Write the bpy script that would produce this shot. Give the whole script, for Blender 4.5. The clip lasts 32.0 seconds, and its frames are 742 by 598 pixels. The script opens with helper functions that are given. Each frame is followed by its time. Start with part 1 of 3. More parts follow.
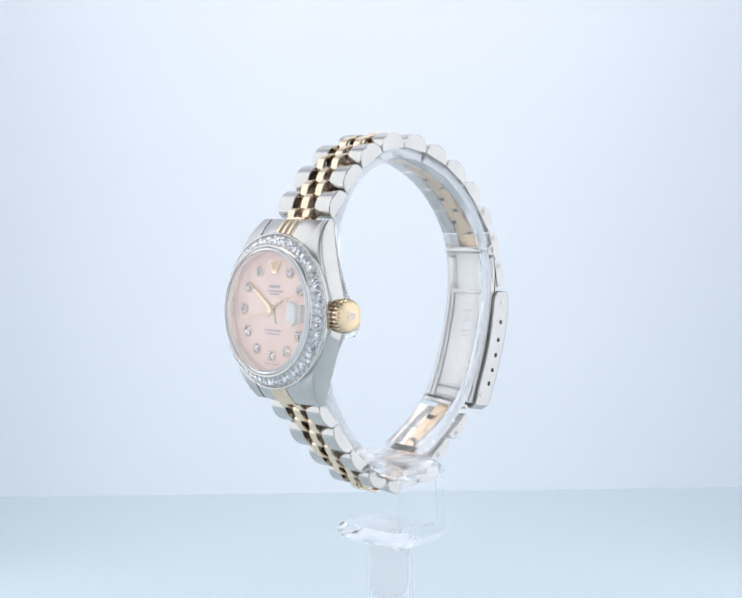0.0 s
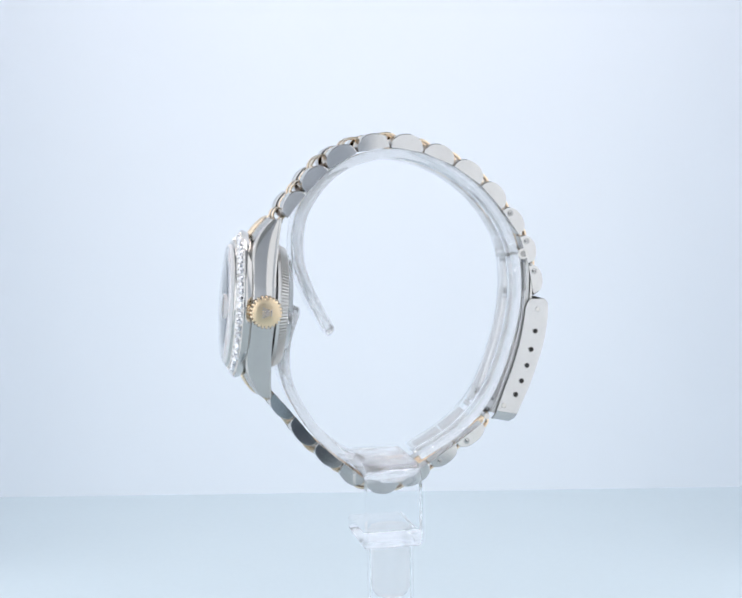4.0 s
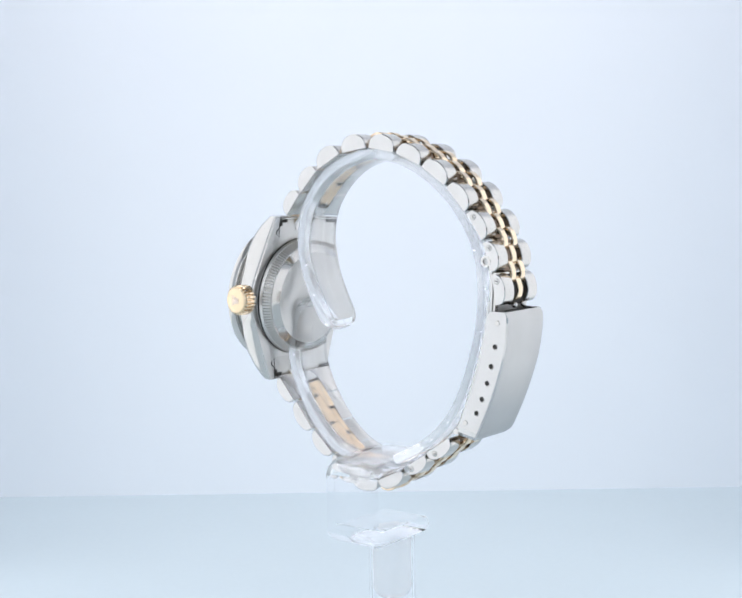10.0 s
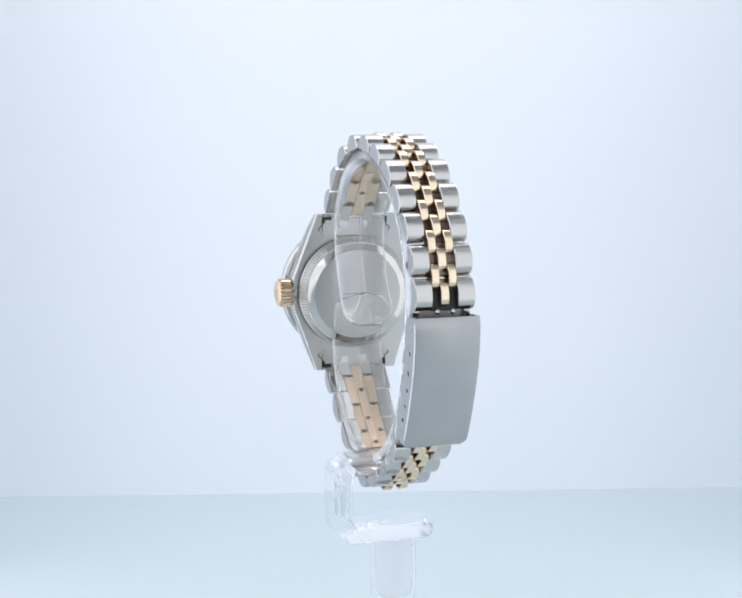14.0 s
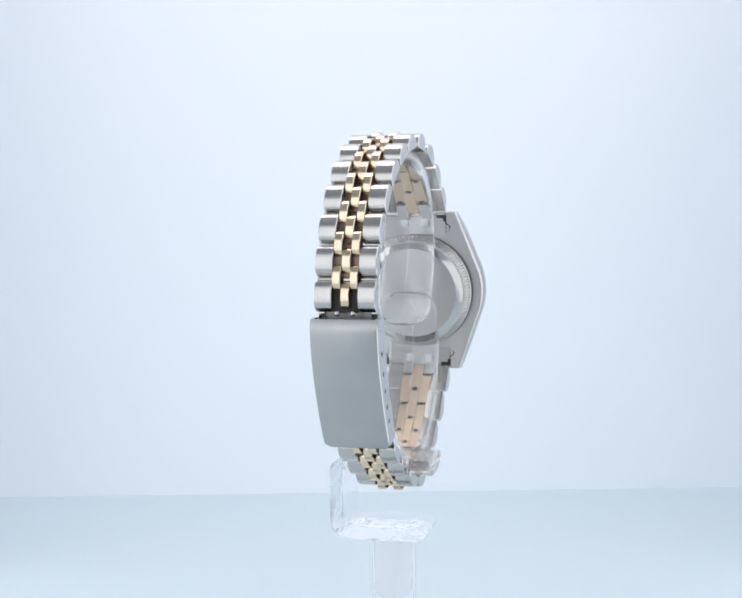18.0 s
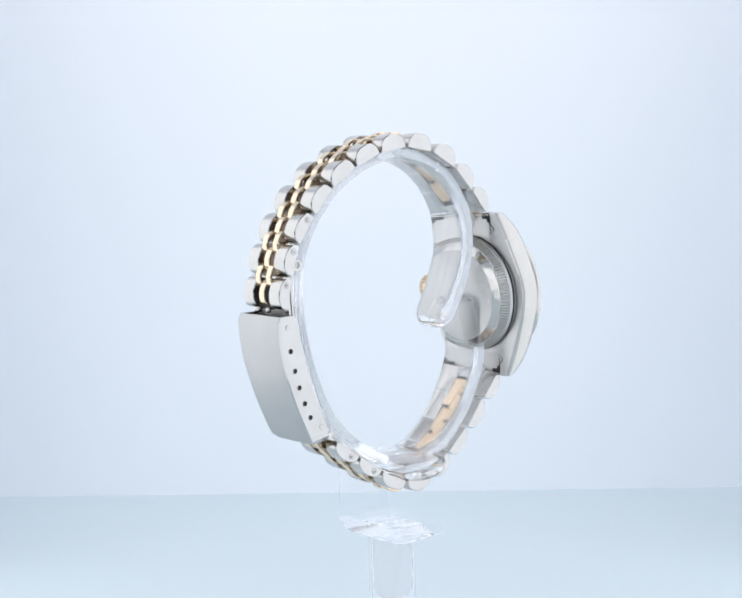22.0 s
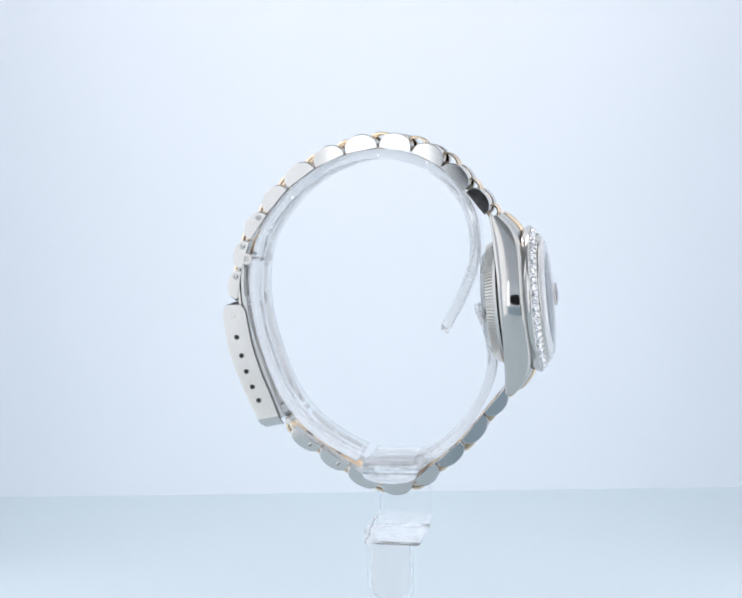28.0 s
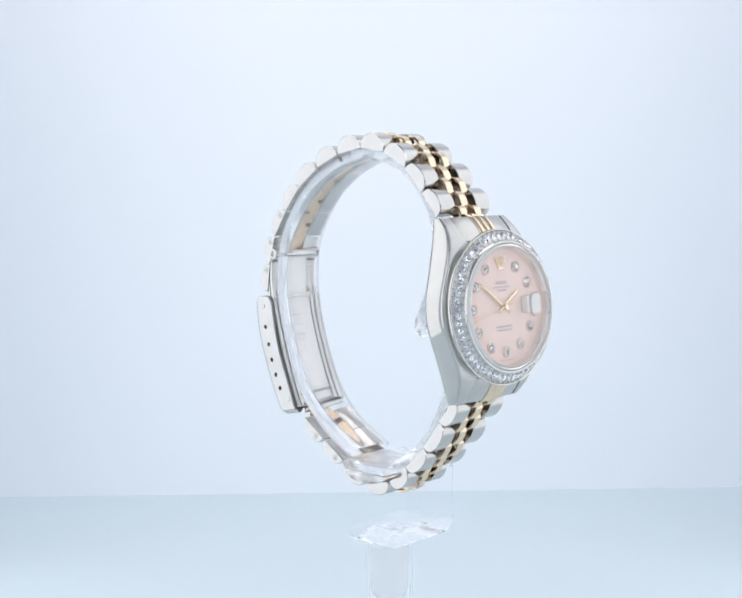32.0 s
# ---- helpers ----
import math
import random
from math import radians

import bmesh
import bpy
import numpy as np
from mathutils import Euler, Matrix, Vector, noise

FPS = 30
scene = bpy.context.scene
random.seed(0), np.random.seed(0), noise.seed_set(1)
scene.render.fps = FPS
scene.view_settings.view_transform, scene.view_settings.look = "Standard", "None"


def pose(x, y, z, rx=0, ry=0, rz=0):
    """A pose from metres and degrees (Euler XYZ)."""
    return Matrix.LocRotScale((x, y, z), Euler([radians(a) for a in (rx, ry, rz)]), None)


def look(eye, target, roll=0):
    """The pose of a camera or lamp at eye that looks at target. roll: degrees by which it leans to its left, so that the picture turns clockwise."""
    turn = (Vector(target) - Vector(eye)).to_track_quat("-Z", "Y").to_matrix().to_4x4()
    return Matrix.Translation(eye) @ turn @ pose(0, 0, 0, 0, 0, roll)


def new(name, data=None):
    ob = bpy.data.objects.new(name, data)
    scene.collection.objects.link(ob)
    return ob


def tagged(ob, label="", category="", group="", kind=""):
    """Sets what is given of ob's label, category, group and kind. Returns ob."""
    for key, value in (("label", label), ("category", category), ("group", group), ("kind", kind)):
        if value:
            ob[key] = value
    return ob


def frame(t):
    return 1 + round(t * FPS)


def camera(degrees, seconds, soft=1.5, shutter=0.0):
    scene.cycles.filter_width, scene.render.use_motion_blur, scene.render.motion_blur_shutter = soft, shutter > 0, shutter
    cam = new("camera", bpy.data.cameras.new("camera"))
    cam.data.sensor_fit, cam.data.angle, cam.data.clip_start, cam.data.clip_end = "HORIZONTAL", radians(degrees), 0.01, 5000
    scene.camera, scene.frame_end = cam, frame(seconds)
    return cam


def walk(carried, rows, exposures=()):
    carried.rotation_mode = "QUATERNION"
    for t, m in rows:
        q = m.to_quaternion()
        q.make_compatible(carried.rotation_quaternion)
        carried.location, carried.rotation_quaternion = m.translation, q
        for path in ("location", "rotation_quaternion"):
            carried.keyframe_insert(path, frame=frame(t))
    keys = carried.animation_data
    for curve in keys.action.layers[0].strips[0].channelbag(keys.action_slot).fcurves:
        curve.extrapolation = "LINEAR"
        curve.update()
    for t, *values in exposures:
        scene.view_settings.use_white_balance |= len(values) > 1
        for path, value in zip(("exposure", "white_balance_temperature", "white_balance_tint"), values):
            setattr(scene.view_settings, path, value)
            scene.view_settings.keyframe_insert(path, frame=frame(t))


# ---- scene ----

# One watch on a clear stand turns before a still camera in a small white light box.
# Lengths of the watch and stand are in millimetres, from the turning axis and the floor.
MM = 0.001
EYE_Z = 92.0            # height of the lens over the floor
DIST = 228.85           # from the lens to the turning axis
PITCH, YAW, ROLL = -5.441, -0.694, -0.981

cam = camera(32.136, 32.0, soft=1.95)
eye = Vector((0.0, -DIST * MM, EYE_Z * MM))
aim = eye + Vector((math.sin(radians(YAW)) * math.cos(radians(PITCH)),
                    math.cos(radians(YAW)) * math.cos(radians(PITCH)), math.sin(radians(PITCH))))
walk(cam, [(0.0, look(eye, aim, ROLL)), (32.0, look(eye, aim, ROLL))])


def turn_at(t):
    """The turntable's angle in degrees at t seconds."""
    s = t - 16.0
    return -88.24 - 8.449 * s - 0.642 * (s / 16.0) ** 2


# ---- world and light ----
world = bpy.data.worlds.new("world")
world.use_nodes = True
scene.world = world
world.node_tree.nodes["Background"].inputs[0].default_value = (0.75, 0.85, 1.0, 1)
world.node_tree.nodes["Background"].inputs[1].default_value = 0.02
scene.view_settings.exposure = 0.14


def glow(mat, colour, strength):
    """An even glow added to a sheet to brighten it."""
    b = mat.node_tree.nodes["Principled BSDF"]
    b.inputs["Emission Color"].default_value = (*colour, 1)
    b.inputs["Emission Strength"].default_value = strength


def area_lamp(name, m, sx, sy, watts, colour):
    data = bpy.data.lights.new(name, "AREA")
    data.shape, data.size, data.size_y = "RECTANGLE", sx * MM, sy * MM
    data.energy, data.color = watts, colour
    ob = new(name, data)
    ob.matrix_world = m
    return ob


LED = (1.0, 0.985, 0.97)
# lit panels stand along both side walls and beside the lens; a smaller one lights the backdrop from above
area_lamp("side_lamp", pose(-0.1065, -0.006, 0.1275, 0, -90, 0), 250, 140, 0.083, LED)
area_lamp("side_lamp", pose(-0.1065, -0.179, 0.1275, 0, -90, 0), 250, 112, 0.069, LED)
area_lamp("side_lamp", pose(0.0975, 0.001, 0.1275, 0, 90, 0), 250, 122, 0.064, LED)
area_lamp("side_lamp", pose(0.0975, -0.155, 0.1275, 0, 90, 0), 250, 120, 0.062, LED)
area_lamp("top_lamp", pose(-0.004, 0.085, 0.297, 0, 0, 0), 150, 90, 0.154, (1.0, 0.905, 0.897))
area_lamp("front_lamp", pose(-0.0895, -0.2395, 0.131, 90, 0, 0), 33, 218, 0.030, LED)


# ---- materials ----
def material(name, colour, rough=0.5, metal=0.0, grain=0.0, grain_scale=2000.0, bump=0.0, stretch=(1, 1, 1),
             tint=0.0, tint_scale=60.0, ior=1.45, clear=0.0, coat=0.0, depth=0.00005):
    """A surface with variation at two scales: fine grain on the gloss and relief, broad shifts on the colour."""
    mat = bpy.data.materials.new(name)
    mat.use_nodes = True
    nt = mat.node_tree
    n, l = nt.nodes, nt.links
    b = n["Principled BSDF"]
    b.inputs["Base Color"].default_value = (*colour, 1)
    b.inputs["Roughness"].default_value = rough
    b.inputs["Metallic"].default_value = metal
    b.inputs["IOR"].default_value = ior
    b.inputs["Transmission Weight"].default_value = clear
    b.inputs["Coat Weight"].default_value = coat
    tc = n.new("ShaderNodeTexCoord")
    mp = n.new("ShaderNodeMapping")
    mp.inputs["Scale"].default_value = stretch
    l.new(tc.outputs["Object"], mp.inputs["Vector"])
    if grain or bump:
        fine = n.new("ShaderNodeTexNoise")
        fine.inputs["Scale"].default_value = grain_scale
        fine.inputs["Detail"].default_value = 3
        l.new(mp.outputs[0], fine.inputs["Vector"])
        if grain:
            mr = n.new("ShaderNodeMapRange")
            mr.inputs["To Min"].default_value = max(0.02, rough - grain)
            mr.inputs["To Max"].default_value = rough + grain
            l.new(fine.outputs["Fac"], mr.inputs["Value"])
            l.new(mr.outputs[0], b.inputs["Roughness"])
        if bump:
            bp = n.new("ShaderNodeBump")
            bp.inputs["Strength"].default_value = bump
            bp.inputs["Distance"].default_value = depth
            l.new(fine.outputs["Fac"], bp.inputs["Height"])
            l.new(bp.outputs[0], b.inputs["Normal"])
    if tint:
        broad = n.new("ShaderNodeTexNoise")
        broad.inputs["Scale"].default_value = tint_scale
        broad.inputs["Detail"].default_value = 4
        l.new(tc.outputs["Object"], broad.inputs["Vector"])
        ramp = n.new("ShaderNodeValToRGB")
        ramp.color_ramp.elements[0].position, ramp.color_ramp.elements[1].position = 0.3, 0.7
        ramp.color_ramp.elements[0].color = (*[c * (1 - tint) for c in colour], 1)
        ramp.color_ramp.elements[1].color = (*[min(1, c * (1 + tint)) for c in colour], 1)
        l.new(broad.outputs["Fac"], ramp.inputs["Fac"])
        l.new(ramp.outputs[0], b.inputs["Base Color"])
    return mat


CHANNEL = material("stone_channel", (0.68, 0.68, 0.68), 0.42, 0.9, 0.08, 2500, 0.1, tint=0.15, tint_scale=1500)
STEEL = material("polished_steel", (0.575, 0.56, 0.535), 0.09, 1, 0.03, 1500, 0, tint=0.02, tint_scale=300)
ENDS = material("link_end_steel", (0.58, 0.57, 0.555), 0.08, 1, 0.03, 1500, 0, tint=0.03, tint_scale=300)
BRUSHED = material("brushed_steel", (0.555, 0.54, 0.515), 0.21, 1, 0.07, 900, 0.10, (12, 0.4, 12), tint=0.03, tint_scale=200)
SATIN = material("satin_steel", (0.535, 0.53, 0.515), 0.34, 1, 0.06, 1200, 0.06, (1, 10, 0.3), tint=0.03, tint_scale=150)
GOLD = material("yellow_gold", (0.81, 0.665, 0.49), 0.16, 1, 0.04, 1500, 0, tint=0.04, tint_scale=400)
GAP_GOLD = material("gap_shade_gold", (0.27, 0.205, 0.155), 0.42, 1, 0.06, 1500, 0, tint=0.05, tint_scale=300)
CLASP = material("worn_clasp_steel", (0.475, 0.475, 0.468), 0.39, 1, 0.07, 1000, 0.08, (1, 10, 0.3), tint=0.05, tint_scale=120)
FLANGE = material("polished_flange", (0.56, 0.555, 0.545), 0.10, 1, 0.03, 1200, 0.03, tint=0.03, tint_scale=200)
RIM = material("satin_rim", (0.86, 0.84, 0.83), 0.16, 1, 0.06, 1200, 0.02, tint=0.03, tint_scale=150)
# near-black for solid pieces that stand for shade in uncut holes and slots
DARK = material("dark_gap", (0.02, 0.018, 0.015), 0.5, 0, 0.1)
DIAL = material("pink_dial", (0.96, 0.765, 0.70), 0.48, 0, 0.05, 3000, 0.02, tint=0.05, tint_scale=180, coat=0.08)
DIAMOND = material("brilliant_stone", (0.88, 0.88, 0.89), 0.05, 0.65, ior=2.4)
SHADED_FACET = material("shaded_facet", (0.36, 0.36, 0.38), 0.05, 0.8, ior=2.4)
MARKER = material("marker_stone", (0.74, 0.69, 0.67), 0.10, 0.7, ior=2.4)
CUP = material("pale_gold_cup", (0.72, 0.62, 0.55), 0.28, 1, 0.06, 1500, 0, tint=0.05, tint_scale=400)
MATT_GOLD = material("matt_gold", (0.80, 0.63, 0.44), 0.48, 1, 0.06, 1500, 0.03, tint=0.05, tint_scale=300)
CAP = material("satin_crown_gold", (0.84, 0.67, 0.45), 0.34, 1, 0.08, 1800, 0.06, tint=0.06, tint_scale=500)
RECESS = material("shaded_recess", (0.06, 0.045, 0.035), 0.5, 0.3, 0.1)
MILKY = material("milky_acrylic_edge", (0.985, 0.99, 1.0), 0.25, 0, 0.06, 900, 0.03, clear=0.76, ior=1.08)
CLOUDY = material("wavy_acrylic", (0.985, 0.99, 1.0), 0.06, 0, 0.04, 330, 0.8, (0.35, 1, 1), clear=0.92, ior=1.4, depth=0.0006)
SLAB = material("slab_acrylic", (0.985, 0.99, 1.0), 0.08, 0, 0.04, 400, 0.5, (0.4, 1, 1), clear=0.95, ior=1.12, depth=0.0004)
LEAF = material("pale_satin_steel", (0.68, 0.67, 0.65), 0.40, 1, 0.06, 1200, 0.05, (1, 10, 0.3), tint=0.04, tint_scale=150)
CRYSTAL = material("sapphire_crystal", (1, 1, 1), 0.0, 0, clear=1.0, ior=1.33)
LENS = material("magnifier", (1, 1, 1), 0.0, 0, clear=1.0, ior=1.25)
# opaque white in place of the light that fills the glass edges
EDGE_WHITE = material("bright_glass_edge", (0.95, 0.95, 0.96), 0.5, 0, 0.05, 2000, ior=1.3)
ACRYLIC = material("clear_acrylic", (0.985, 0.99, 1.0), 0.03, 0, clear=0.94, ior=1.32)
BLOCK = material("clear_block", (0.985, 0.99, 1.0), 0.08, 0, 0.04, 700, clear=0.97, ior=1.05)
TUBE = material("clear_tube", (0.985, 0.99, 1.0), 0.08, 0, 0.02, 700, clear=0.97, ior=1.025)
FROST = material("frosted_acrylic", (0.95, 0.94, 0.93), 0.32, 0, 0.08, 900, 0.05, clear=0.96, ior=1.07)
PRINT = material("grey_print", (0.60, 0.50, 0.51), 0.6, 0, 0.1)
WHITE = material("date_disc", (0.93, 0.93, 0.93), 0.5, 0, 0.1, tint=0.02)
SIDE = material("pale_side_cloth", (0.76, 0.80, 0.86), 0.8, 0, 0.1, 800, 0.02, tint=0.02, tint_scale=9)
SLATE_DIMMER = material("slate_dimmer", (0.41, 0.51, 0.575), 0.8, 0, 0.1, 800, 0.03, tint=0.03, tint_scale=12)
DIM = material("dark_slate_dimmer", (0.13, 0.155, 0.185), 0.8, 0, 0.1, 800, 0.03, tint=0.04, tint_scale=12)
GREY = material("grey_liner", (0.40, 0.41, 0.42), 0.7, 0, 0.1, 800, 0.02, tint=0.03, tint_scale=9)
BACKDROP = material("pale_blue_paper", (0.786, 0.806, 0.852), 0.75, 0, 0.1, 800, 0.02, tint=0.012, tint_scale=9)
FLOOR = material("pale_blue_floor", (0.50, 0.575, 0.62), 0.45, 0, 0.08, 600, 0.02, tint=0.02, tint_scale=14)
# added emission lifts the back wall and floor; nothing lights them from behind
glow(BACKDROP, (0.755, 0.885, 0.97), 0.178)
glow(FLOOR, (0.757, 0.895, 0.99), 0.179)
OLD = material("worn_satin_steel", (0.51, 0.505, 0.49), 0.36, 1, 0.06, 1200, 0.05, tint=0.04, tint_scale=150)
GROOVE_SHADE = material("groove_shade_steel", (0.33, 0.33, 0.33), 0.45, 1, 0.06, 1200, 0.05, tint=0.06, tint_scale=150)
BLACK = material("black_lining", (0.012, 0.012, 0.014), 0.7, 0, 0.1)


# ---- mesh helpers ----
def part(name, bm, mat, parent, label="", smooth=40, scale=MM):
    """Links a bmesh in millimetres as one mesh object under a thing or a part."""
    bmesh.ops.recalc_face_normals(bm, faces=bm.faces)
    bm.transform(Matrix.Scale(scale, 4))
    me = bpy.data.meshes.new(name)
    limit = radians(smooth)
    for f in bm.faces:
        f.smooth = True
    for e in bm.edges:
        e.smooth = len(e.link_faces) == 2 and e.calc_face_angle(3.2) < limit
    bm.to_mesh(me)
    bm.free()
    me.materials.append(mat)
    ob = new(name, me)
    ob.parent = parent
    if label:
        tagged(ob, label)
    return ob


def loft(bm, rings, cap=True, closed=False):
    """Quads between loops of points; the ends are capped, or joined where closed."""
    loops = [[bm.verts.new(p) for p in ring] for ring in rings]
    k = len(loops[0])
    last = len(loops) if closed else len(loops) - 1
    for i in range(last):
        a, b = loops[i], loops[(i + 1) % len(loops)]
        for j in range(k):
            bm.faces.new((a[j], a[(j + 1) % k], b[(j + 1) % k], b[j]))
    if cap and not closed:
        bm.faces.new(loops[0])
        bm.faces.new(loops[-1][::-1])
    return loops


def spin(bm, profile, m, steps=96, closed=True):
    """Turns a profile of (radius, height) about the z axis of m; a closed profile makes a ring."""
    rings = []
    for i in range(steps):
        a = 2 * math.pi * i / steps
        rings.append([m @ Vector((r * math.cos(a), r * math.sin(a), h)) for r, h in profile])
    loops = [[bm.verts.new(p) for p in ring] for ring in rings]
    k = len(profile)
    for i in range(steps):
        a, b = loops[i], loops[(i + 1) % steps]
        for j in range(k if closed else k - 1):
            bm.faces.new((a[j], a[(j + 1) % k], b[(j + 1) % k], b[j]))
    if not closed:
        bm.faces.new([lp[0] for lp in loops])
        bm.faces.new([lp[-1] for lp in loops][::-1])


def block(bm, m, sx, sy, sz, bevel=0.0, segments=2):
    made = bmesh.ops.create_cube(bm, size=1, matrix=m @ Matrix.Diagonal((sx, sy, sz, 1)))
    if bevel:
        edges = list({e for v in made["verts"] for e in v.link_edges})
        bmesh.ops.bevel(bm, geom=edges, offset=bevel, segments=segments, affect="EDGES", profile=0.5)


def disc(bm, m, r, h, steps=24, edge=0.0):
    """A round slab from z = 0 to h on m, its upper edge eased by edge."""
    e = min(edge, h * 0.9)
    spin(bm, [(r, 0), (r, h - e), (r - e, h)] if e else [(r, 0), (r, h)], m, steps, closed=False)


def smooth_line(points, n):
    """n points evenly placed along a smooth line through the given ones."""
    pts = [Vector(p) for p in points]
    out = []
    for i in range(len(pts) - 1):
        p0, p1, p2, p3 = pts[max(i - 1, 0)], pts[i], pts[i + 1], pts[min(i + 2, len(pts) - 1)]
        for k in range(16):
            t = k / 16
            out.append(0.5 * (2 * p1 + (p2 - p0) * t + (2 * p0 - 5 * p1 + 4 * p2 - p3) * t ** 2
                              + (3 * p1 - p0 - 3 * p2 + p3) * t ** 3))
    out.append(pts[-1])
    run = [0.0]
    for a, b in zip(out, out[1:]):
        run.append(run[-1] + (b - a).length)
    res, j = [], 0
    for k in range(n):
        s = run[-1] * k / (n - 1)
        while j < len(run) - 2 and run[j + 1] < s:
            j += 1
        f = (s - run[j]) / max(run[j + 1] - run[j], 1e-9)
        res.append(out[j].lerp(out[j + 1], min(1, f)))
    return res


def normals_2d(line):
    """The unit normals (to the left of the way) of a line in the x-z plane."""
    res = []
    for i in range(len(line)):
        d = (line[min(i + 1, len(line) - 1)] - line[max(i - 1, 0)]).normalized()
        res.append(Vector((-d[1], d[0])))
    return res


# ---- the light box ----
def slab(name, x0, x1, y0, y1, z0, z1, mat, label):
    bm = bmesh.new()
    block(bm, pose((x0 + x1) / 2, (y0 + y1) / 2, (z0 + z1) / 2), x1 - x0, y1 - y0, z1 - z0, 0)
    ob = part(name, bm, mat, None, label)
    return tagged(ob, kind="structure", category=name.split("_")[0])


BX0, BX1, BY0, BY1, BZ = -142.0, 133.0, -242.0, 141.0, 300.0
slab("floor", BX0 - 4, BX1 + 4, BY0 - 3, BY1 + 4, -4, 0, FLOOR, "pale blue satin floor of the light box with an added glow")
slab("ceiling", BX0 - 4, BX1 + 4, BY0 - 3, BY1 + 4, BZ, BZ + 4, GREY, "pale grey ceiling of the light box")


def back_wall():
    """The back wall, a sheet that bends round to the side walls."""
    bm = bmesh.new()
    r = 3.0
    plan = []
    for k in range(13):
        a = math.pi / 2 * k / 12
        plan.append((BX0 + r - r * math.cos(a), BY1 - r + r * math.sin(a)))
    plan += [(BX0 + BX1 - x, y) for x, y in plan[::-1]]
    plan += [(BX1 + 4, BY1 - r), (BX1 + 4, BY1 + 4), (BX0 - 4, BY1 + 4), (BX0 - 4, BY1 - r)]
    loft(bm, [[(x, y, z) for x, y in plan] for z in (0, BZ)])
    tagged(part("wall_back", bm, BACKDROP, None, "plain pale blue-white back wall of the light box with an added glow", 30), kind="structure", category="wall")


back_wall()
slab("wall_left", BX0 - 4, BX0, BY0, BY1 - 3, 0, BZ, SIDE, "plain pale side wall of the light box")
slab("wall_right", BX1, BX1 + 4, BY0, BY1 - 3, 0, BZ, SIDE, "plain pale side wall of the light box")


def front_wall():
    """The front wall with the opening through which the lens looks, and the dark hood behind it."""
    bm = bmesh.new()
    cx, cz, rx, rz = 3.5, 99.0, 73.5, 36.0
    hole = []
    for k in range(48):
        a = 2 * math.pi * k / 48
        c, d = math.cos(a), math.sin(a)
        hole.append((cx + rx * math.copysign(abs(c) ** 0.8, c), cz + rz * math.copysign(abs(d) ** 0.8, d)))
    rim = []
    for x, z in hole:
        f = min(((BX1 if x > cx else BX0) - cx) / (x - cx) if abs(x - cx) > 1e-6 else 1e9, ((BZ if z > cz else 0) - cz) / (z - cz) if abs(z - cz) > 1e-6 else 1e9)
        rim.append((cx + (x - cx) * f, cz + (z - cz) * f))
    for x, z in ((BX0, 0), (BX1, 0), (BX0, BZ), (BX1, BZ)):
        j = min(range(48), key=lambda i: (rim[i][0] - x) ** 2 + (rim[i][1] - z) ** 2)
        rim[j] = (x, z)
    y0, y1 = BY0 - 3, BY0
    loops = [[bm.verts.new((x, y, z)) for x, z in ring] for ring, y in ((hole, y0), (hole, y1), (rim, y1), (rim, y0))]
    for i in range(4):
        for j in range(48):
            bm.faces.new((loops[i][j], loops[i][(j + 1) % 48], loops[(i + 1) % 4][(j + 1) % 48], loops[(i + 1) % 4][j]))
    tagged(part("wall_front", bm, SIDE, None, "pale front wall with an opening for the lens"), kind="structure", category="wall")
    bm = bmesh.new()
    block(bm, pose((BX0 + BX1) / 2, BY0 - 62, BZ / 2), BX1 - BX0 + 8, 4, BZ)
    block(bm, pose(BX0 - 2, BY0 - 32, BZ / 2), 4, 56, BZ)
    block(bm, pose(BX1 + 2, BY0 - 32, BZ / 2), 4, 56, BZ)
    block(bm, pose((BX0 + BX1) / 2, BY0 - 32, -2), BX1 - BX0 + 8, 56, 4)
    block(bm, pose((BX0 + BX1) / 2, BY0 - 32, BZ + 2), BX1 - BX0 + 8, 56, 4)
    tagged(part("wall_hood", bm, BLACK, None, "black hood behind the front wall"), kind="structure", category="wall")


front_wall()
# two unseen panels below the lens, added to darken what the steel reflects
slab("wall_flap_wide", BX0 + 1, 81.5, BY0 + 1, BY0 + 3, 1, 54, SLATE_DIMMER, "unseen slate blue panel added to dim reflections in the steel")
slab("wall_flap_dark", 82, BX1 - 1, BY0 + 1, BY0 + 3, 1, 74, DIM, "unseen dark slate panel added to darken reflections beside the opening")


# ---- the watch ----
watch = tagged(new("wristwatch"), "two-tone steel and gold wristwatch with pink dial on clear stand", "wristwatch")
OFFSET = pose(0, 0.55, EYE_Z)
TILT = math.atan2(2.6, 30.6)
HEAD = OFFSET @ pose(-24.95, -0.1, 0) @ pose(0, 0, 0, 0, 0, -1.2) @ pose(25, 0, 0)
CASE = HEAD @ Matrix(((0, math.sin(TILT), -math.cos(TILT), -20.6), (-1, 0, 0, 0),
                      (0, math.cos(TILT), math.sin(TILT), -22.2), (0, 0, 0, 1)))


def case_width(u):
    u = abs(u)
    return math.sqrt(12.4 ** 2 - u * u) if u < 4.5 else 11.55 - (u - 4.5) * 3.95 / 11.0


def case_top(u):
    u = abs(u)
    return 5.1 - (3.2 * ((u - 7) / 8.0) ** 2.6 if u > 7 else 0)


def case_bottom(u):
    return 1.0 * (1 - (u / 15.5) ** 2)


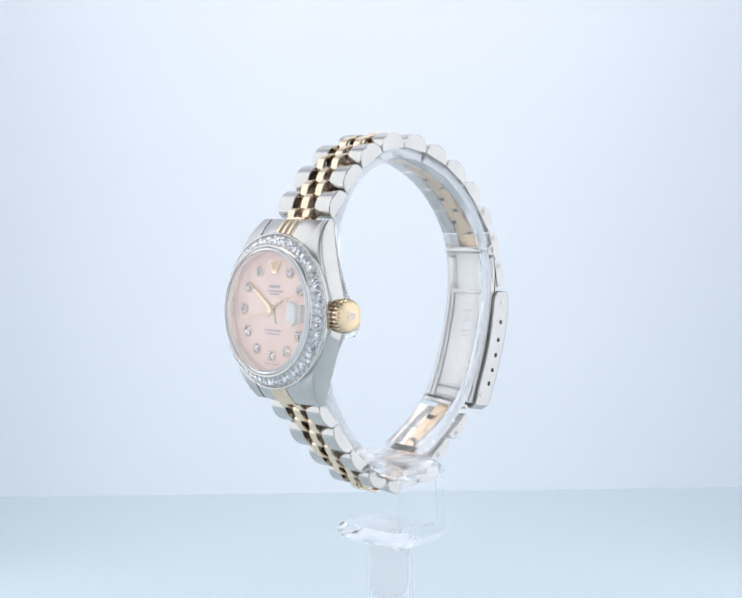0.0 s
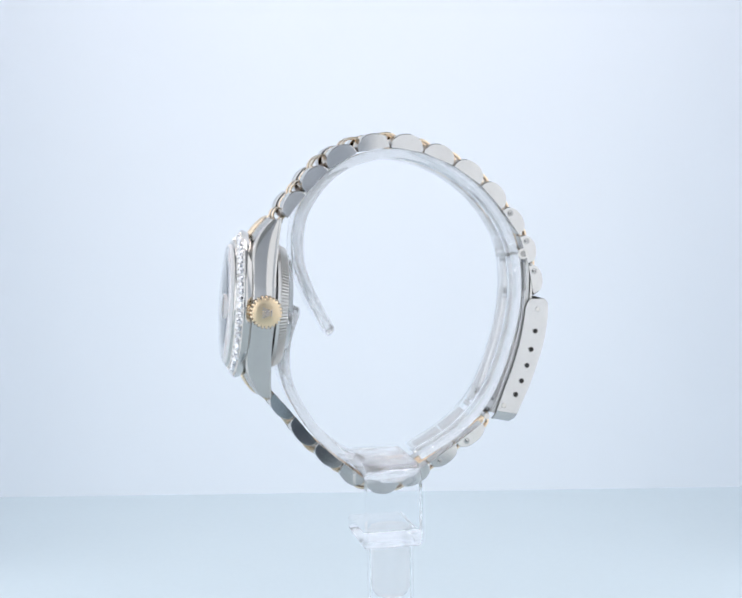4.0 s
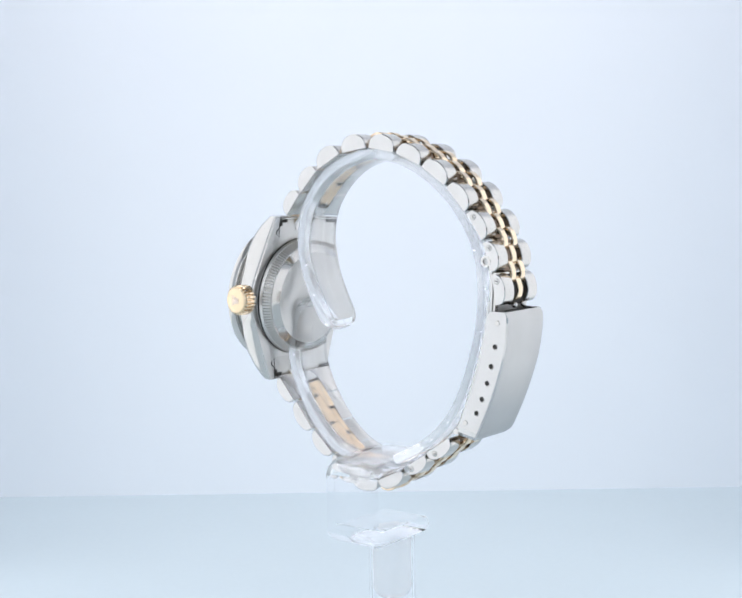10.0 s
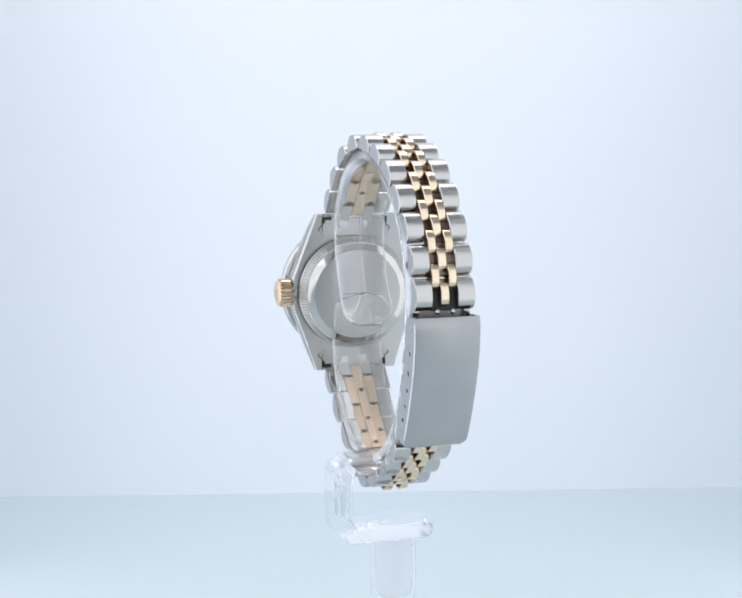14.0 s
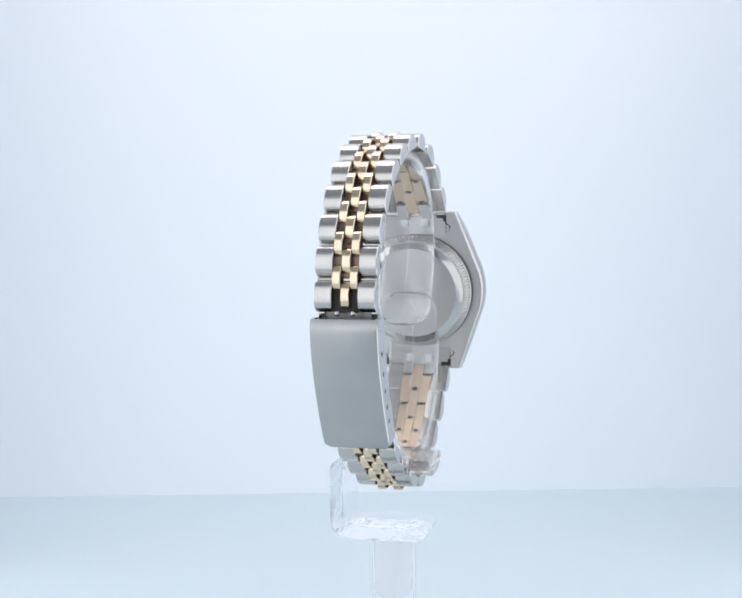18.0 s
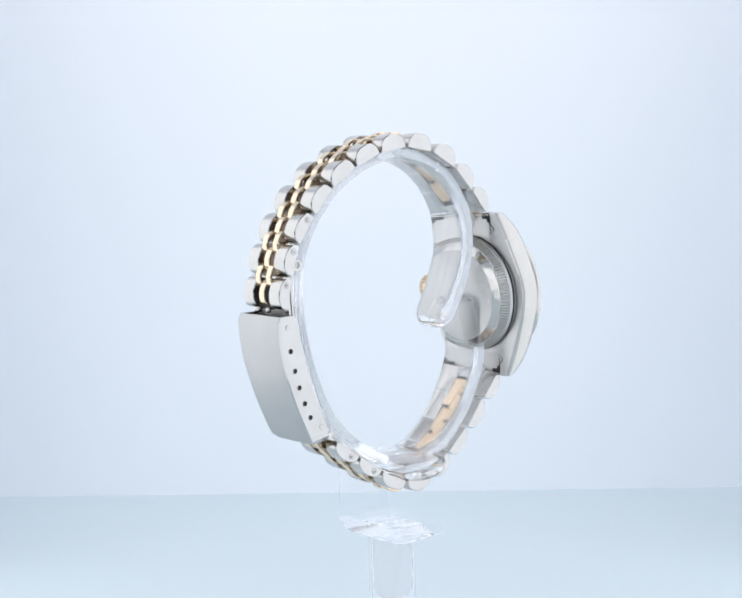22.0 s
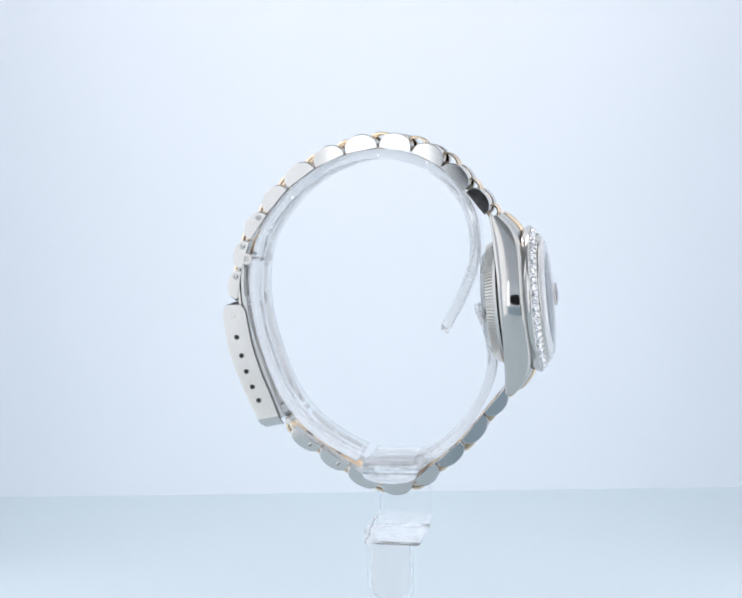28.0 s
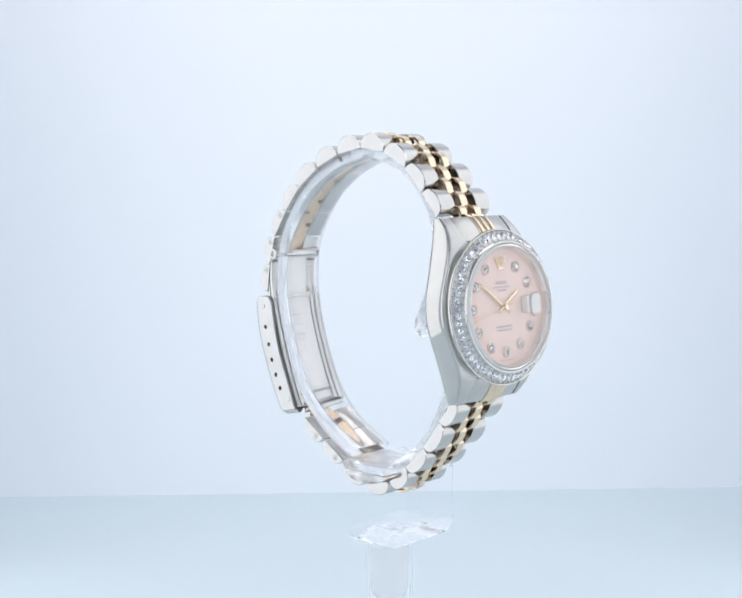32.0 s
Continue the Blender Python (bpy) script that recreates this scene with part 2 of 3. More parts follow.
def build_case():
    bm = bmesh.new()

    def section(u, y0, y1, e):
        """The outline across the case at u, with eased edges and a slightly swelling flank."""
        lo, hi = case_bottom(u), max(case_top(u), case_bottom(u) + 0.5)
        e = min(e, (hi - lo) * 0.4)
        swell = 0.062 * (hi - lo)

        def flank(y, way):
            """From bottom to top along one outer flank."""
            pts = [(y - way * e, lo)]
            for k in range(9):
                f = k / 8
                pts.append((y - way * swell * (2 * f - 1) ** 2, lo + e * 0.7 + (hi - lo - e * 1.4) * f))
            return pts + [(y - way * (swell + e * 0.35), hi - e * 0.25), (y - way * (swell + e * 0.9), hi)]

        right = flank(y1, 1)
        left = flank(y0, -1)[::-1] if y0 < 0 else [(y0, hi), (y0, hi - e), (y0, lo)]
        return [CASE @ Vector((y, u, n)) for y, n in right + left]

    us = [-12.0 + 24.0 * i / 44 for i in range(45)]
    loft(bm, [section(u, -case_width(u) - 0.75, case_width(u), 0.45) for u in us])
    for su in (-1, 1):
        for sy in (-1, 1):
            rings = []
            for i in range(13):
                u = su * (12.0 + 3.2 * i / 12)
                ring = [Vector((p)) for p in section(u, 6.35, case_width(u) + (0.75 if sy < 0 else 0.0), 0.4)]
                if sy < 0:
                    inv = CASE.inverted()
                    ring = [CASE @ Vector((-(inv @ p)[0], (inv @ p)[1], (inv @ p)[2])) for p in ring]
                rings.append(ring)
            loft(bm, rings)
    case = part("case", bm, STEEL, watch, "polished steel case with four lugs", 30)
    case.data.materials.append(SATIN)
    up = CASE.to_3x3() @ Vector((0, 0, 1))
    for f in case.data.polygons:
        if abs(f.normal.dot(up)) > 0.5:
            f.material_index = 1


build_case()


SEAT = CASE @ pose(0.3, 0, 0.25) @ Matrix.Diagonal((1.03, 1.03, 1.0, 1.0))


def cut_stone(r, sides, seed, mat, jag=0.05):
    """One round stone in millimetres: girdle, kite facets and a flat table, with uneven corners."""
    rnd = random.Random(seed)
    bm = bmesh.new()
    loops = []
    for f, h, twist in ((0.94, -0.3, 0.0), (1.0, 0.0, 0.0), (0.80, 0.2, 0.5), (0.46, 0.36, 0.0)):
        ring = []
        for k in range(sides):
            a = 2 * math.pi * (k + twist) / sides
            w = r * f * rnd.uniform(0.95, 1.04)
            ring.append((w * math.cos(a), w * math.sin(a), r * (h + rnd.uniform(-jag, jag) * (h > 0))))
        loops.append(ring)
    loft(bm, loops)
    bmesh.ops.triangulate(bm, faces=bm.faces[:])
    bmesh.ops.recalc_face_normals(bm, faces=bm.faces)
    bm.transform(Matrix.Scale(MM, 4))
    me = bpy.data.meshes.new("stone")
    bm.to_mesh(me)
    bm.free()
    me.materials.append(mat)
    me.materials.append(SHADED_FACET)
    # random facets take a darker copy, for the dark that stones refract
    for f in me.polygons:
        f.material_index = int(f.normal.z > 0.2 and rnd.random() < 0.3)
    return me


def build_bezel():
    bm = bmesh.new()
    spin(bm, [(10.0, 4.7), (12.1, 4.7), (12.16, 4.74), (12.28, 5.0), (12.42, 5.4), (12.52, 5.75), (12.5, 5.9), (12.42, 6.0), (12.28, 6.02), (12.17, 5.94), (12.1, 5.75),
              (10.62, 7.1), (10.56, 7.4), (10.45, 7.56), (10.2, 7.58), (10.0, 7.4)], SEAT, 128)
    bezel = part("bezel", bm, STEEL, watch, "polished steel bezel set with clear brilliant stones", 25)
    bezel.data.materials.append(CHANNEL)
    axis = SEAT.to_3x3() @ Vector((0, 0, 1))
    for f in bezel.data.polygons:
        if 0.4 < f.normal.dot(axis) < 0.9 and f.area > 0.6e-6:
            f.material_index = 1
    stones = [cut_stone(0.63, 8, k, DIAMOND, 0.15) for k in range(9)]
    bm = bmesh.new()
    bmesh.ops.create_icosphere(bm, subdivisions=1, radius=0.16)
    bm.transform(Matrix.Scale(MM, 4))
    bead = bpy.data.meshes.new("bead")
    bm.to_mesh(bead)
    bm.free()
    bead.materials.append(STEEL)
    count = 60
    slope = math.degrees(math.atan2(1.35, 1.48))
    for i in range(count):
        a = 360 * (i + 0.5) / count
        m = SEAT @ pose(0, 0, 0, 0, 0, a) @ pose(11.38, 0, 6.44, 0, slope, 0) @ pose(0, 0, 0, random.uniform(-14, 14), random.uniform(-14, 14), random.uniform(0, 45))
        ob = new("stone", stones[i * 4 % 9])
        ob.parent = bezel
        ob.matrix_basis = Matrix.Translation(m.translation * MM) @ m.to_3x3().normalized().to_4x4()
        for r, n in ((11.96, 5.98), (11.8, 6.1), (10.96, 6.88), (10.8, 7.06)):
            m = SEAT @ pose(0, 0, 0, 0, 0, a + 180 / count) @ pose(r, 0, n)
            ob = new("bead", bead)
            ob.parent = bezel
            ob.matrix_basis = Matrix.Translation(m.translation * MM)


build_bezel()


DIAL_AT = CASE @ pose(0.35, 0, 0.1)


def build_dial():
    bm = bmesh.new()
    disc(bm, DIAL_AT @ pose(0, 0, 5.2), 9.8, 0.6, 96)
    dial = part("dial", bm, DIAL, watch, "pale pink dial with stone hour markers")
    bm = bmesh.new()
    spin(bm, [(9.98, 5.3), (9.98, 7.3), (9.6, 7.3), (9.42, 6.9), (9.3, 5.67), (9.3, 5.3)], SEAT, 96)
    part("inner_ring", bm, RIM, watch, "steel ring sloping down to the dial")
    # hour markers: a cut stone in a thin cup with four claws
    brilliant = [cut_stone(0.72, 9, 40 + k, MARKER, 0.16) for k in range(3)]
    for h in range(12):
        if h in (0, 3):
            continue
        a = radians(90 - 30 * h)
        m = DIAL_AT @ pose(7.35 * math.cos(a), 7.35 * math.sin(a), 5.8)
        bm = bmesh.new()
        spin(bm, [(0.96, 0), (0.94, 0.2), (0.86, 0.25), (0.76, 0.2), (0.74, 0)], m, 24)
        for k in range(4):
            disc(bm, m @ pose(0.74 * math.cos(math.pi * (k + 0.5) / 2), 0.74 * math.sin(math.pi * (k + 0.5) / 2), 0.1), 0.17, 0.24, 8, 0.06)
        cup = part("hour_marker", bm, CUP, dial, "pale gold cup round a clear stone")
        ob = new("stone", brilliant[h % 3])
        ob.parent = cup
        m = m @ pose(0, 0, 0.14, 6 * math.sin(h), 6 * math.cos(h), 31 * h)
        ob.matrix_basis = Matrix.Translation(m.translation * MM) @ m.to_3x3().to_4x4()
    # gold emblem at twelve, a plain fan
    bm = bmesh.new()
    for dx, lean in ((-0.95, 26), (-0.5, 13), (0, 0), (0.5, -13), (0.95, -26)):
        block(bm, DIAL_AT @ pose(dx * 0.85, 7.2, 5.92, 0, 0, lean), 0.2, 1.75, 0.22, 0.05)
        disc(bm, DIAL_AT @ pose(dx * 0.8 - math.sin(radians(lean)) * 0.9, 7.2 + math.cos(radians(lean)) * 0.9, 5.84), 0.2, 0.2, 10, 0.05)
    block(bm, DIAL_AT @ pose(0, 6.35, 5.92), 1.3, 0.5, 0.24, 0.1)
    part("emblem", bm, GOLD, dial, "small plain gold applied emblem")
    # lines of fine print as bars
    for x, y, w, h in ((0, 4.0, 2.7, 0.5), (0, 3.25, 4.2, 0.26), (0, 2.75, 2.4, 0.32), (0, -3.2, 4.0, 0.3), (0, -3.75, 3.6, 0.24),
                       (-1.0, -8.7, 1.4, 0.2), (1.0, -8.7, 1.4, 0.2)):
        bm = bmesh.new()
        block(bm, DIAL_AT @ pose(x, y, 5.805), w, h, 0.012)
        part("print_bar", bm, PRINT, dial)
    # raised and widened to stand in for the bright magnified date in the lens
    bm = bmesh.new()
    block(bm, DIAL_AT @ pose(6.3, 0, 6.45), 3.2, 2.7, 1.3, 0.12)
    part("date_window", bm, WHITE, dial, "white date window without legible figures")


build_dial()


def hand(name, angle, length, tail, width, level, tip):
    """A baton hand: angle in degrees clockwise from twelve."""
    m = DIAL_AT @ pose(0, 0, level, 0, 0, -angle)
    bm = bmesh.new()
    rings = []
    for y, w, h in ((-tail, width * 0.8, 0.1), (0, width, 0.16), (length * 0.7, width, 0.16), (length * 0.97, width * tip, 0.12), (length, width * tip * 0.4, 0.08)):
        rings.append([m @ Vector(p) for p in ((-w / 2, y, 0), (w / 2, y, 0), (w * 0.15, y, h), (-w * 0.15, y, h))])
    loft(bm, rings)
    return part(name, bm, GOLD, watch, smooth=20)


hand("hour_hand", 57, 4.6, 1.5, 0.62, 6.0, 0.5)
hand("minute_hand", 306, 7.2, 1.7, 0.55, 6.22, 0.45)
hand("second_hand", 257, 8.3, 2.4, 0.16, 6.45, 0.6)
bm = bmesh.new()
disc(bm, DIAL_AT @ pose(0, 0, 5.8), 0.55, 0.9, 24, 0.15)
part("hand_hub", bm, GOLD, watch)

bm = bmesh.new()
spin(bm, [(9.97, 7.0), (9.97, 7.8), (9.85, 8.02), (9.5, 8.15), (7.7, 8.45), (5.5, 8.65), (3.2, 8.78), (0.02, 8.82),
          (0.02, 8.2), (3.2, 8.16), (5.5, 8.05), (7.7, 7.85), (9.0, 7.65), (9.4, 7.5), (9.5, 7.0)], SEAT, 96)
crystal = part("crystal", bm, CRYSTAL, watch, "clear domed crystal over the dial", 30)
crystal.visible_shadow = False
crystal.data.materials.append(EDGE_WHITE)
lid = SEAT.to_3x3() @ Vector((0, 0, 1))
# the crystal's side is painted white for the light gathered there
for f in crystal.data.polygons:
    if abs(f.normal.dot(lid)) < 0.6:
        f.material_index = 1


def build_lens():
    bm = bmesh.new()
    rings = []
    for n, s in ((8.1, 1.0), (8.9, 1.0), (8.94, 0.97), (8.97, 0.9), (9.02, 0.8), (9.09, 0.65), (9.14, 0.48), (9.18, 0.3), (9.2, 0.12)):
        ring = []
        for k in range(32):
            a = 2 * math.pi * k / 32
            c, d = math.cos(a), math.sin(a)
            x = 2.4 * s * math.copysign(abs(c) ** 0.55, c)
            y = 1.95 * s * math.copysign(abs(d) ** 0.55, d)
            ring.append(SEAT @ Vector((6.05 + x, y, n)))
        rings.append(ring)
    loft(bm, rings)
    lens = part("date_lens", bm, LENS, crystal, "raised clear magnifier over the date", 25)
    lens.visible_shadow = False
    lens.data.materials.append(EDGE_WHITE)
    axis = SEAT.to_3x3() @ Vector((0, 0, 1))
    # the lens's side walls are painted bright in the same way
    for f in lens.data.polygons:
        if abs(f.normal.dot(axis)) < 0.6:
            f.material_index = 1


build_lens()


def build_crown():
    """The fluted gold winding crown."""
    axis = CASE @ Matrix(((0, 0, 1, 11.85), (1, 0, 0, 0), (0, 1, 0, 2.55), (0, 0, 0, 1)))
    bm = bmesh.new()
    spin(bm, [(1.9, -0.6), (1.9, 0.5)], axis, 40, closed=False)
    part("crown_tube", bm, STEEL, watch)
    bm = bmesh.new()
    steps = 120
    rings = []
    for r, h, d in ((2.2, 0.4, 0), (2.55, 0.5, 1), (2.6, 2.2, 1), (2.45, 2.65, 0.6), (2.2, 2.9, 0), (1.6, 3.1, 0), (0.4, 3.15, 0)):
        rings.append([axis @ Vector(((r + 0.18 * d * (1 if k % 5 in (0, 1, 2) else -1)) * math.cos(2 * math.pi * k / steps),
                                     (r + 0.18 * d * (1 if k % 5 in (0, 1, 2) else -1)) * math.sin(2 * math.pi * k / steps), h)) for k in range(steps)])
    loft(bm, rings)
    crown = part("crown", bm, GOLD, watch, "fluted yellow gold winding crown", 30)
    crown.data.materials.append(CAP)
    out = axis.to_3x3() @ Vector((0, 0, 1))
    for f in crown.data.polygons:
        if f.normal.dot(out) > 0.5:
            f.material_index = 1
    bm = bmesh.new()
    for dx, lean in ((-0.6, 22), (-0.3, 11), (0, 0), (0.3, -11), (0.6, -22)):
        block(bm, axis @ pose(dx, 0.15, 3.16, 0, 0, lean), 0.24, 1.3, 0.12, 0.04, 1)
    block(bm, axis @ pose(0, -0.75, 3.15), 1.1, 0.3, 0.12, 0.04, 1)
    part("emblem", bm, CUP, crown, "plain raised emblem")


build_crown()


def build_back():
    bm = bmesh.new()
    steps = 480
    rings = []
    for r, h, d in ((10.9, 1.2, 0), (10.95, 0.3, 0), (10.85, 0.1, 0), (10.8, -0.2, 0), (10.65, -0.3, 1), (9.95, -1.6, 1), (9.75, -1.7, 0), (9.65, -1.75, 0),
                    (8.5, -2.55, 0), (8.2, -2.6, 0), (3.0, -2.7, 0), (0.5, -2.72, 0)):
        rings.append([CASE @ Vector(((r + d * (0.22 if k % 4 < 2 else -0.22)) * math.cos(2 * math.pi * k / steps),
                                     (r + d * (0.22 if k % 4 < 2 else -0.22)) * math.sin(2 * math.pi * k / steps), h)) for k in range(steps)])
    loft(bm, rings)
    back = part("case_back", bm, OLD, watch, "smooth steel screw back with a fluted rim", 20)
    back.data.materials.append(STEEL)
    back.data.materials.append(LEAF)
    out = CASE.to_3x3() @ Vector((0, 0, -1))
    back_at = CASE.inverted()
    for f in back.data.polygons:
        spot = back_at @ (f.center / MM)
        if spot[0] ** 2 + spot[1] ** 2 > 9.85 ** 2:
            f.material_index = 2
        elif 0.5 < f.normal.dot(out) < 0.95:
            f.material_index = 1
    bm = bmesh.new()
    spin(bm, [(10.7, 0.36), (11.0, 0.36), (11.0, 0.7), (10.7, 0.7)], CASE, 96)
    part("back_groove", bm, DARK, back, "dark seam round the screw back")


build_back()


def build_end_piece(su):
    """The steel piece between two lugs, with three gold ribs."""
    bm = bmesh.new()
    top = [(u, case_top(u)) for u in (11.2, 11.7, 12.1, 12.6, 13.3, 14.0, 14.5, 14.9, 15.2)]
    rings = []
    for u, n in top:
        pts = [(-6.27, 0.3), (6.27, 0.3)]
        for k in range(13):
            x = 6.27 - 12.54 * k / 12
            pts.append((x, max(0.8, n - 0.12 + 0.75 * (1 - (x / 6.27) ** 2) ** 0.7)))
        rings.append([CASE @ Vector((x, su * u, h)) for x, h in pts])
    loft(bm, rings)
    end = part("end_piece", bm, BRUSHED, watch, "brushed steel end piece between the lugs")
    end.data.materials.append(OLD)
    under = CASE.to_3x3() @ Vector((0, 0, -1))
    for f in end.data.polygons:
        if f.normal.dot(under) > 0.8:
            f.material_index = 1
    for dx in (-1.45, 0, 1.45):
        bm = bmesh.new()
        rings = []
        for u, n in top + [(15.6, 0.9)]:
            w = 0.66
            rings.append([CASE @ Vector((dx + w * math.cos(math.pi * k / 8), su * u, n + 0.6 + 0.45 * math.sin(math.pi * k / 8))) for k in range(9)])
        loft(bm, rings)
        part("gold_rib", bm, GOLD, end, "rounded gold rib")
    for dx in (-1.5, 1.5):
        bm = bmesh.new()
        block(bm, CASE @ pose(dx, su * 13.7, 0.28), 1.1, 2.2, 0.4, 0.1)
        part("tab", bm, LEAF, end, "small pale tab under the end piece")
    bm = bmesh.new()
    disc(bm, CASE @ pose(-6.4, su * 14.85, 0.0, 0, 90, 0), 0.2, 12.8, 14)
    part("lug_bar", bm, STEEL, end, "thin steel spring bar between the lugs")
    for sx in (-1, 1):
        bm = bmesh.new()
        block(bm, CASE @ pose(sx * 5.5, su * 14.6, 0.2), 1.9, 1.1, 0.3)
        block(bm, CASE @ pose(sx * 6.15, su * 13.95, 0.18), 0.6, 1.0, 0.3)
        # the wavy joint between the end piece and the lug
        joint = smooth_line([(6.25, 14.2), (6.3, 13.2), (6.55, 12.85), (7.0, 12.5), (7.05, 12.0), (6.6, 11.6), (6.1, 11.5), (5.4, 11.6)], 22)
        loft(bm, [[CASE @ Vector((sx * (x + dx), su * (y + dy), case_bottom(y) + h)) for dx, dy, h in
                   ((-0.09, -0.05, 0.05), (0.09, 0.05, 0.05), (0.09, 0.05, -0.05), (-0.09, -0.05, -0.05))] for x, y in joint])
        part("bar_slot", bm, DARK, end, "dark slot of the spring bar and its wavy joint")
    bm = bmesh.new()
    disc(bm, CASE @ Matrix(((0, 0, 1, -7.0), (1, 0, 0, su * 14.1), (0, 1, 0, 0.9), (0, 0, 0, 1))), 0.4, 14.0, 12)
    part("spring_bar", bm, SATIN, watch)


build_end_piece(1)
build_end_piece(-1)


# ---- the bracelet ----
def d_loop(a, b, base, steps=14, foot=0.0):
    """Half an oval on a flat base, from -a to a, b high; foot: by how much the base stands out at both ends."""
    pts = [(a * math.cos(math.pi * k / steps), base + (b - base) * math.sin(math.pi * k / steps) ** 0.85) for k in range(steps + 1)]
    return pts + [(-a - foot, base * 0.8)] * (foot > 0) + [(-a - foot, 0.0), (a + foot, 0.0)] + [(a + foot, base * 0.8)] * (foot > 0)


def link(name, p, q, y0, y1, mat, high, gap, base=0.35, shift=0.0, label="", ends=None, taper=0.0):
    """One link from p to q (x, z at the inner face), between y0 and y1; the outside lies to the left of p to q.
    taper: by how much its outer end draws in from p to q."""
    p, q = Vector(p), Vector(q)
    d = (q - p).normalized()
    n = Vector((-d[1], d[0]))
    mid, a = (p + q) / 2 + n * shift, (q - p).length / 2 - gap
    loop = d_loop(a, high, base, 14)
    bm = bmesh.new()
    e = 0.1
    rings = []
    for y, s in ((y0, 0.95), (y0 + e, 1), (y1 - e, 1), (y1, 0.95)):
        ring = []
        for u, w in loop:
            far = (y < 0 and y < y0 + 0.2) or (y > 0 and y > y1 - 0.2)
            yy = y - math.copysign(taper * u / (2 * a), y) if far else y
            ring.append(OFFSET @ Vector((mid[0] + d[0] * u * s + n[0] * w * (s if w > 0.6 else 1), yy,
                                         mid[1] + d[1] * u * s + n[1] * w * (s if w > 0.6 else 1))))
        rings.append(ring)
    loft(bm, rings)
    ob = part(name, bm, mat, watch, label, 35)
    if ends:
        ob.data.materials.append(ends)
        for f in ob.data.polygons:
            if abs(f.normal.y) > 0.5:
                f.material_index = 1
            if abs(f.normal.y) > 0.9:
                f.use_smooth = False
    return ob


TOP_RUN = [(-18.4, -6.95), (-15.0, -2.75), (-11.0, 1.35), (-5.8, 4.15), (0.0, 5.0), (5.9, 3.95), (11.3, 1.65), (16.35, -1.85),
           (20.2, -6.25), (23.5, -10.95), (25.1, -16.15), (26.0, -21.6)]
LOW_RUN = [(16.4, -44.35), (11.3, -47.85), (6.3, -51.1), (0.65, -53.95), (-5.2, -53.4), (-9.3, -50.15), (-13.85, -46.1),
           (-17.8, -41.1), (-21.45, -36.75)]
TOP_HIGH = [2.3, 2.4, 2.7, 2.8, 2.75, 2.6, 2.58, 2.45, 2.3, 2.25, 2.2]
LOW_HIGH = [2.05, 2.1, 2.25, 2.4, 2.35, 2.2, 2.25, 2.1]


def hollow_link(p, q, y0, y1, high, gap, foot, wall=0.3, under=MATT_GOLD):
    """A folded gold centre link: a thin arch over a flat foot, open at both ends."""
    p, q = Vector(p), Vector(q)
    d = (q - p).normalized()
    n = Vector((-d[1], d[0]))
    mid, a = (p + q) / 2, (q - p).length / 2 - gap
    base, steps = 0.45, 14
    outer = d_loop(a, high, base, steps, foot)
    b = a - wall
    inner = [(b * math.cos(math.pi * k / steps), base + (high - wall - base) * math.sin(math.pi * k / steps) ** 0.85) for k in range(steps + 1)]
    inner += [(-b, 0.36), (-b, 0.3), (b, 0.3), (b, 0.36)]
    bm = bmesh.new()

    def ring(loop, y, s):
        return [bm.verts.new(OFFSET @ Vector((mid[0] + d[0] * u * s + n[0] * w * (s if w > 0.6 else 1), y,
                                              mid[1] + d[1] * u * s + n[1] * w * (s if w > 0.6 else 1)))) for u, w in loop]

    loops = [ring(outer, y0, 0.95), ring(outer, y0 + 0.1, 1), ring(outer, y1 - 0.1, 1), ring(outer, y1, 0.95), ring(inner, y1, 0.97), ring(inner, y0, 0.97)]
    k = len(outer)
    for i in range(6):
        r0, r1 = loops[i], loops[(i + 1) % 6]
        for j in range(k):
            bm.faces.new((r0[j], r0[(j + 1) % k], r1[(j + 1) % k], r1[j]))
    ob = part("gold_link", bm, GOLD, watch, "small hollow yellow gold centre link", 35)
    ob.data.materials.append(under)
    for f in ob.data.polygons:
        if f.normal.x * n[0] + f.normal.z * n[1] < -0.8:
            f.material_index = 1
    return ob


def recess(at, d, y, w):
    """A thin dark block for the shade where two centre links meet, on the bracelet's inner side."""
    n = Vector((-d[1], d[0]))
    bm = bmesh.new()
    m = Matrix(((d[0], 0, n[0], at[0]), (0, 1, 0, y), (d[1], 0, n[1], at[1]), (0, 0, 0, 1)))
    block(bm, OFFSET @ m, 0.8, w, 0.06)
    part("recess", bm, RECESS, watch, "small dark square for the shade between gold links")


